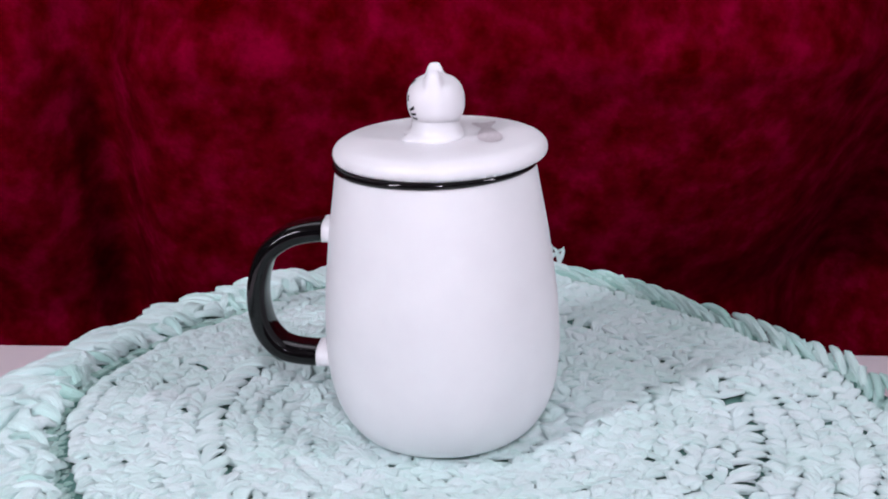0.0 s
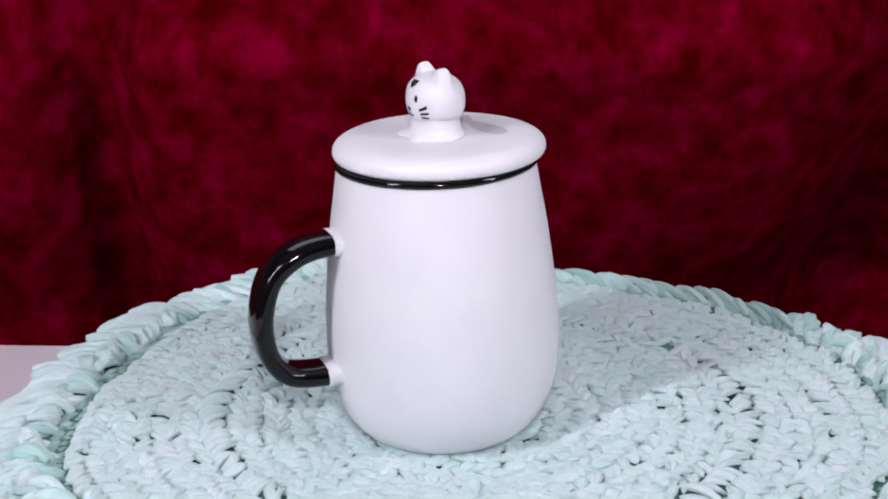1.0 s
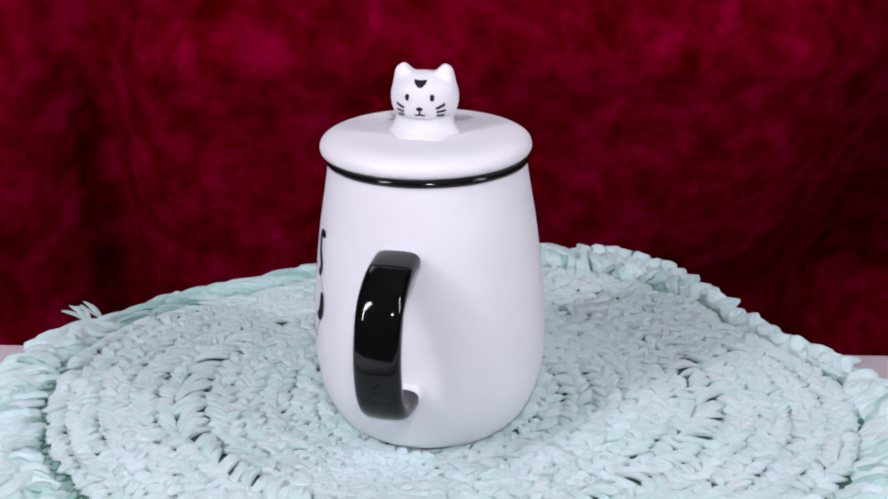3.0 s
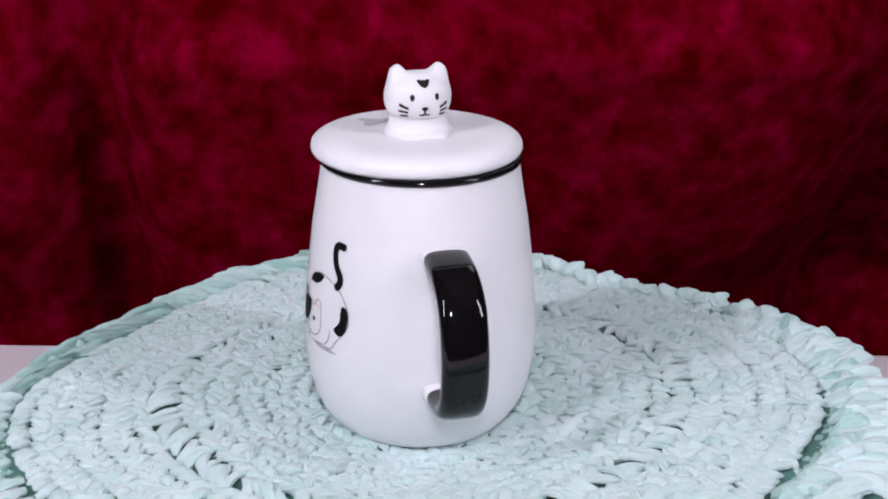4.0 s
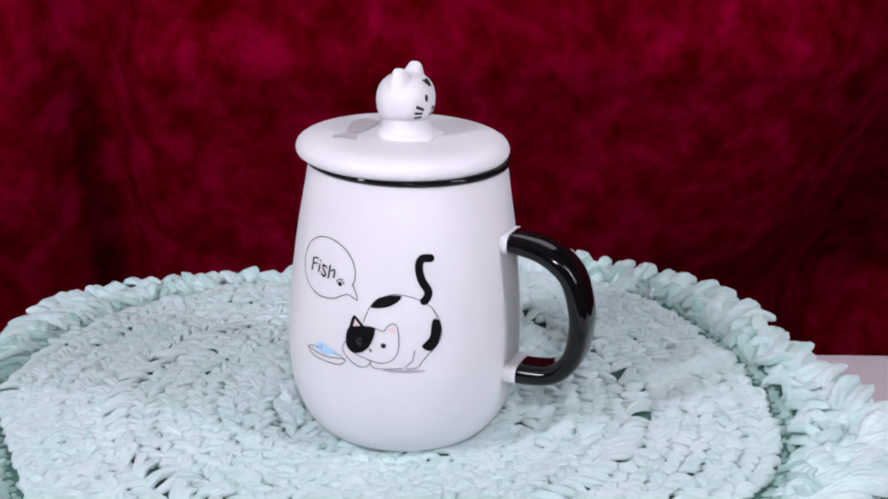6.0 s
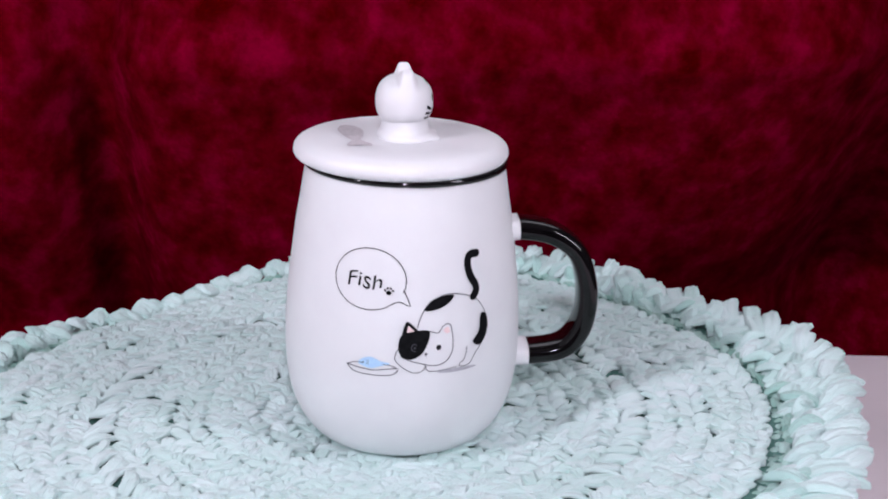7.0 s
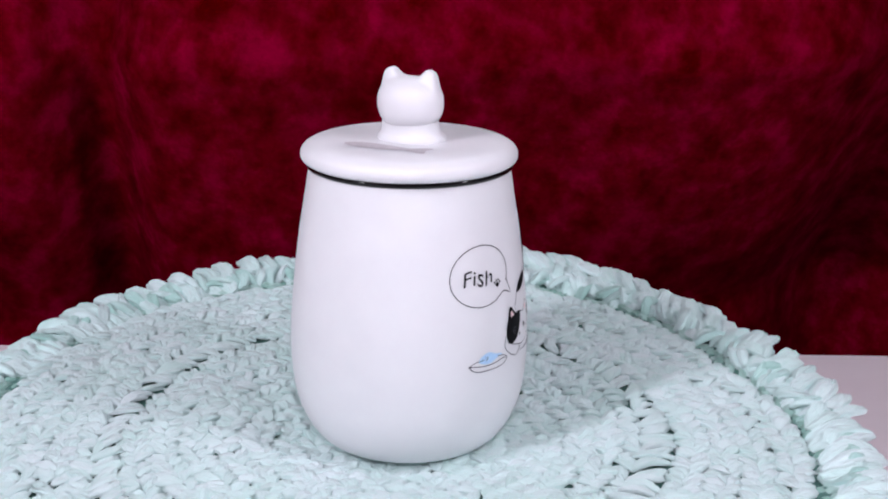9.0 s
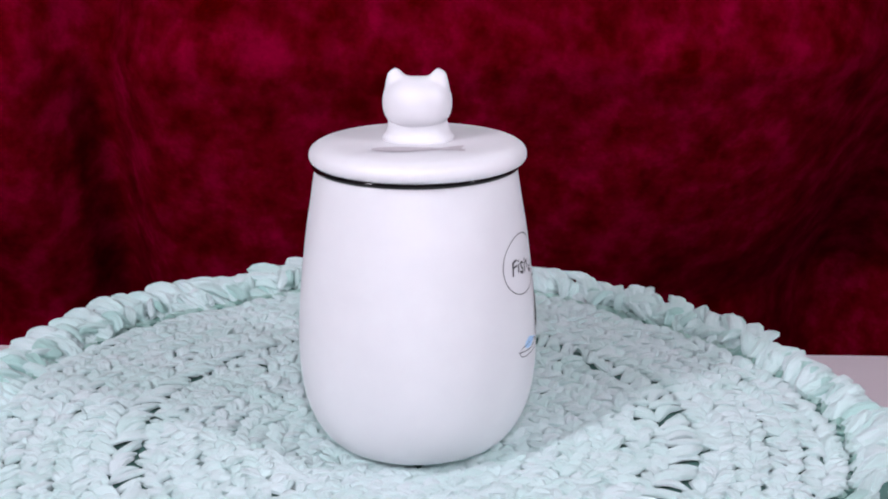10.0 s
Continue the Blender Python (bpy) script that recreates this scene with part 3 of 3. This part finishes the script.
    add_fill(bm, over, spline([(98.7, 52.1), (100.9, 53.1), (101.7, 51.0), (100.0, 50.6)], 3, True), 2)
    # outlines
    for pts, w in (([(86.4, 53.4), (88.2, 57.8), (91.4, 62.2), (98, 65.2), (104, 65.6), (112, 63.9), (118, 60.8), (122.2, 55.2), (123.2, 50), (121.4, 46), (117.6, 42.4), (114.6, 39.6), (112.6, 37.0), (109, 36.2), (106.6, 37.0), (109.6, 39.4), (110.8, 43.9)], 0.30),
                   ([(92.0, 52.0), (96.2, 51.0), (98.4, 53.4), (100.6, 54.2), (102.4, 53.2), (103.4, 48.0), (103.0, 43.0), (100.2, 39.4), (95, 38.0), (88, 39.2), (82, 40.8), (79.0, 42.2)], 0.30),
                   ([(77.8, 45.0), (76.4, 41.2), (79.4, 38.0), (84.0, 35.7), (88.2, 35.7), (90.4, 38.0), (89.2, 39.0)], 0.30),
                   ([(90.4, 38.0), (91.8, 35.9), (98, 35.8), (105.5, 36.5)], 0.28)):
        add_stroke(bm, at, spline(pts, 5), w, 1, k)
    add_fill(bm, upper, ellipse(96.4, 45.3, 1.25, 1.05), 4)
    add_fill(bm, upper, ellipse(90.5, 43.0, 0.7, 0.45, 12), 4, 2)
    add_stroke(bm, upper, [(90.5, 43.0), (90.5, 41.9)], 0.25, 1, k)
    add_stroke(bm, upper, spline([(86.4, 46.6), (84.8, 47.0), (83.8, 45.8), (84.4, 44.6), (85.8, 44.2)], 4), 0.4, 1, k)
    add_fill(bm, upper, ellipse(85.4, 45.5, 0.5, 0.45, 10), 1, 2)
    add_fill(bm, lambda u, v: on_mug(u, v, 0.0001), ellipse(106.0, 35.2, 10.0, 0.75), 3)
    part("cat_print", bm, (INK, LINE, PINK_INK, SHADE_INK, GREY_INK), t, "black and white crouching cat drawing")


# ---- the lid ----
LID_AT = MUG_AT @ pose(0.0021, 0.0008, 0)
FACE_AZ = 175.0


def head_at(a, e, off=0.0):
    """A place on the knob's head: a degrees sideways from the face's middle, e degrees up."""
    ca, sa, ce, se = math.cos(radians(a)), math.sin(radians(a)), math.cos(radians(e)), math.sin(radians(e))
    x, y, z = sa * ce, -ca * ce, se
    flat, rise_ = abs(ce) ** 0.80, math.copysign(abs(se) ** 0.86, se)        # a slightly boxy ball
    wide = 0.0135 * (1.0 + 0.04 * max(z, 0) - 0.04 * max(-z, 0))
    px, py, pz = wide * sa * flat, -0.0113 * ca * flat + 0.0003, 0.0104 * rise_
    for sx in (-1, 1):
        if z < 0:
            continue
        grow = min(max((z - 0.30) / 0.45, 0), 1)
        g = grow * grow * (3 - 2 * grow) * math.exp(-(abs(x - sx * 0.60) / 0.27) ** 2.6 - (abs(y + 0.03) / 0.24) ** 4.0)
        bumped = 0.0044 * (1 - (1 - g) ** 1.5)
        px, py, pz = px + sx * 0.10 * bumped, py, pz + bumped
    nrm = Vector((px / 0.0137 ** 2, py / 0.0112 ** 2, pz / 0.0106 ** 2)).normalized() * off
    return px + nrm.x, py + nrm.y, pz + nrm.z + 0.1306


def lid():
    t = thing("lid", "white glazed lid with cat-head knob resting on the mug", "lid")
    prof = [(0, 0.1084), (0.0398, 0.1084)] + [tuple(q) for q in spline([(0.0404, 0.1085), (0.0419, 0.1095), (0.0425, 0.1112), (0.0420, 0.1134), (0.0402, 0.1151), (0.0370, 0.1163), (0.030, 0.1168), (0.018, 0.1166)], 5)] + [(0, 0.1166)]
    part("disc", lathe(prof, 128), WHITE, t, "round white disc with soft rolled edge")
    bm = bmesh.new()
    nu, nv = 144, 108
    grid = [[bm.verts.new(head_at(360 * i / nu, -90 + 180 * j / nv)) for i in range(nu)] for j in range(1, nv)]
    low, high = bm.verts.new(head_at(0, -90)), bm.verts.new(head_at(0, 90))
    for a, b in zip(grid, grid[1:]):
        for i in range(nu):
            q = (i + 1) % nu
            bm.faces.new((a[i], a[q], b[q], b[i]))
    for i in range(nu):
        q = (i + 1) % nu
        bm.faces.new((low, grid[0][q], grid[0][i]))
        bm.faces.new((high, grid[-1][i], grid[-1][q]))
    # shoulders and paws below the head
    rows = []
    for r, z in spline([(0.0128, 0.1150), (0.0136, 0.1157), (0.0140, 0.1168), (0.0137, 0.1181), (0.0126, 0.1194), (0.0120, 0.1212), (0.0116, 0.1238), (0.0107, 0.1260)], 4):
        row = []
        for i in range(nu):
            a = 2 * math.pi * i / nu
            paw = 0.0010 + 0.0038 * (math.exp(-((math.degrees(a) - 245) / 17) ** 2) + math.exp(-((math.degrees(a) - 295) / 17) ** 2))
            low = min(max((0.1190 - z) / 0.0020, 0), 1)
            q = r * (1 + 0.022 * math.sin(3 * a + 0.7) * math.sin(2 * a + 300 * z)) + paw * max(-math.sin(a), 0) * low * low * (3 - 2 * low)
            row.append(bm.verts.new((q * math.cos(a), 0.78 * q * math.sin(a), z)))
        rows.append(row)
    for a, b in zip(rows, rows[1:]):
        for i in range(nu):
            q = (i + 1) % nu
            bm.faces.new((a[i], a[q], b[q], b[i]))
    bmesh.ops.recalc_face_normals(bm, faces=bm.faces)

    def face(a, e):
        return head_at(a, e, 0.00013)

    for sx in (-1, 1):
        add_fill(bm, face, ellipse(sx * 21.5, 10, 4.0, 6.8, 16), 1, 3)
        for a0, e0, a1, e1 in ((28, -9, 45, -2), (30, -17, 48, -14), (31, -25, 48, -26)):
            add_stroke(bm, face, [(sx * (a0 + (a1 - a0) * s), e0 + (e1 - e0) * s) for s in (0, 0.25, 0.5, 0.75, 1)], 5.0, 1)
    add_fill(bm, face, spline([(-14.5, 53), (0, 51), (14.5, 53), (11, 41), (1, 30), (-10, 40)], 3, True), 1, 4)
    add_fill(bm, face, ellipse(0, -9.5, 6.0, 4.0, 14), 1, 2)
    add_stroke(bm, face, [(0, -9), (0, -15), (0, -21)], 3.2, 1)
    add_stroke(bm, face, spline([(-9, -22), (-5, -24.5), (0, -21.5), (5, -24.5), (9, -22)], 4), 3.8, 1)
    bmesh.ops.rotate(bm, verts=bm.verts, matrix=Matrix.Rotation(radians(FACE_AZ + 90), 3, "Z"))
    bmesh.ops.translate(bm, verts=bm.verts, vec=(-0.0011, 0, 0))
    part("knob", bm, (WHITE, GREY_INK), t, "white cat-head knob with charcoal painted face")
    lid_mark(t)
    return t


def lid_mark(t):
    bm = bmesh.new()

    def at(u, v):
        r = math.hypot(u, v)
        return u, v, 0.11675 + 0.0003 * min(max((r - 0.016) / 0.012, 0), 1)
    (x0, y0), (x1, y1) = MARK_ENDS
    d = Vector((x1 - x0, y1 - y0))
    n = Vector((-d.y, d.x)).normalized()

    def along(s, w):
        return x0 + d.x * s + n.x * w * 1.3, y0 + d.y * s + n.y * w * 1.3
    out = spline([along(*q) for q in ((0.0, 0.0), (0.10, 0.0030), (0.30, 0.0038), (0.55, 0.0026), (0.76, 0.0012), (0.86, 0.0030), (1.0, 0.0036),
                                      (0.96, 0.0), (1.0, -0.0034), (0.86, -0.0026), (0.76, -0.0011), (0.55, -0.0024), (0.30, -0.0034), (0.10, -0.0026))], 4, True)
    add_fill(bm, at, out, 0, 5)
    add_stroke(bm, lambda u, v: (at(u, v)[0], at(u, v)[1], at(u, v)[2] + 0.0001), out + out[:1], 0.0005, 1)
    part("fish_mark", bm, (LID_GREY, LID_GREY), t, "faded grey fish shape printed beside the knob")


MARK_ENDS = ((0.0196, -0.0176), (0.0190, 0.0172))
TURNTABLE, MAT, MUG, LID = turntable(), mat(), mug(), lid()


def motions():
    times = [0.25 * k for k in range(41)]
    for ob, at in ((TURNTABLE, Matrix.Identity(4)), (MAT, Matrix.Identity(4)), (MUG, MUG_AT), (LID, LID_AT)):
        walk(ob, [(s, pose(0, 0, 0, 0, 0, turned(s)) @ at) for s in times])


motions()
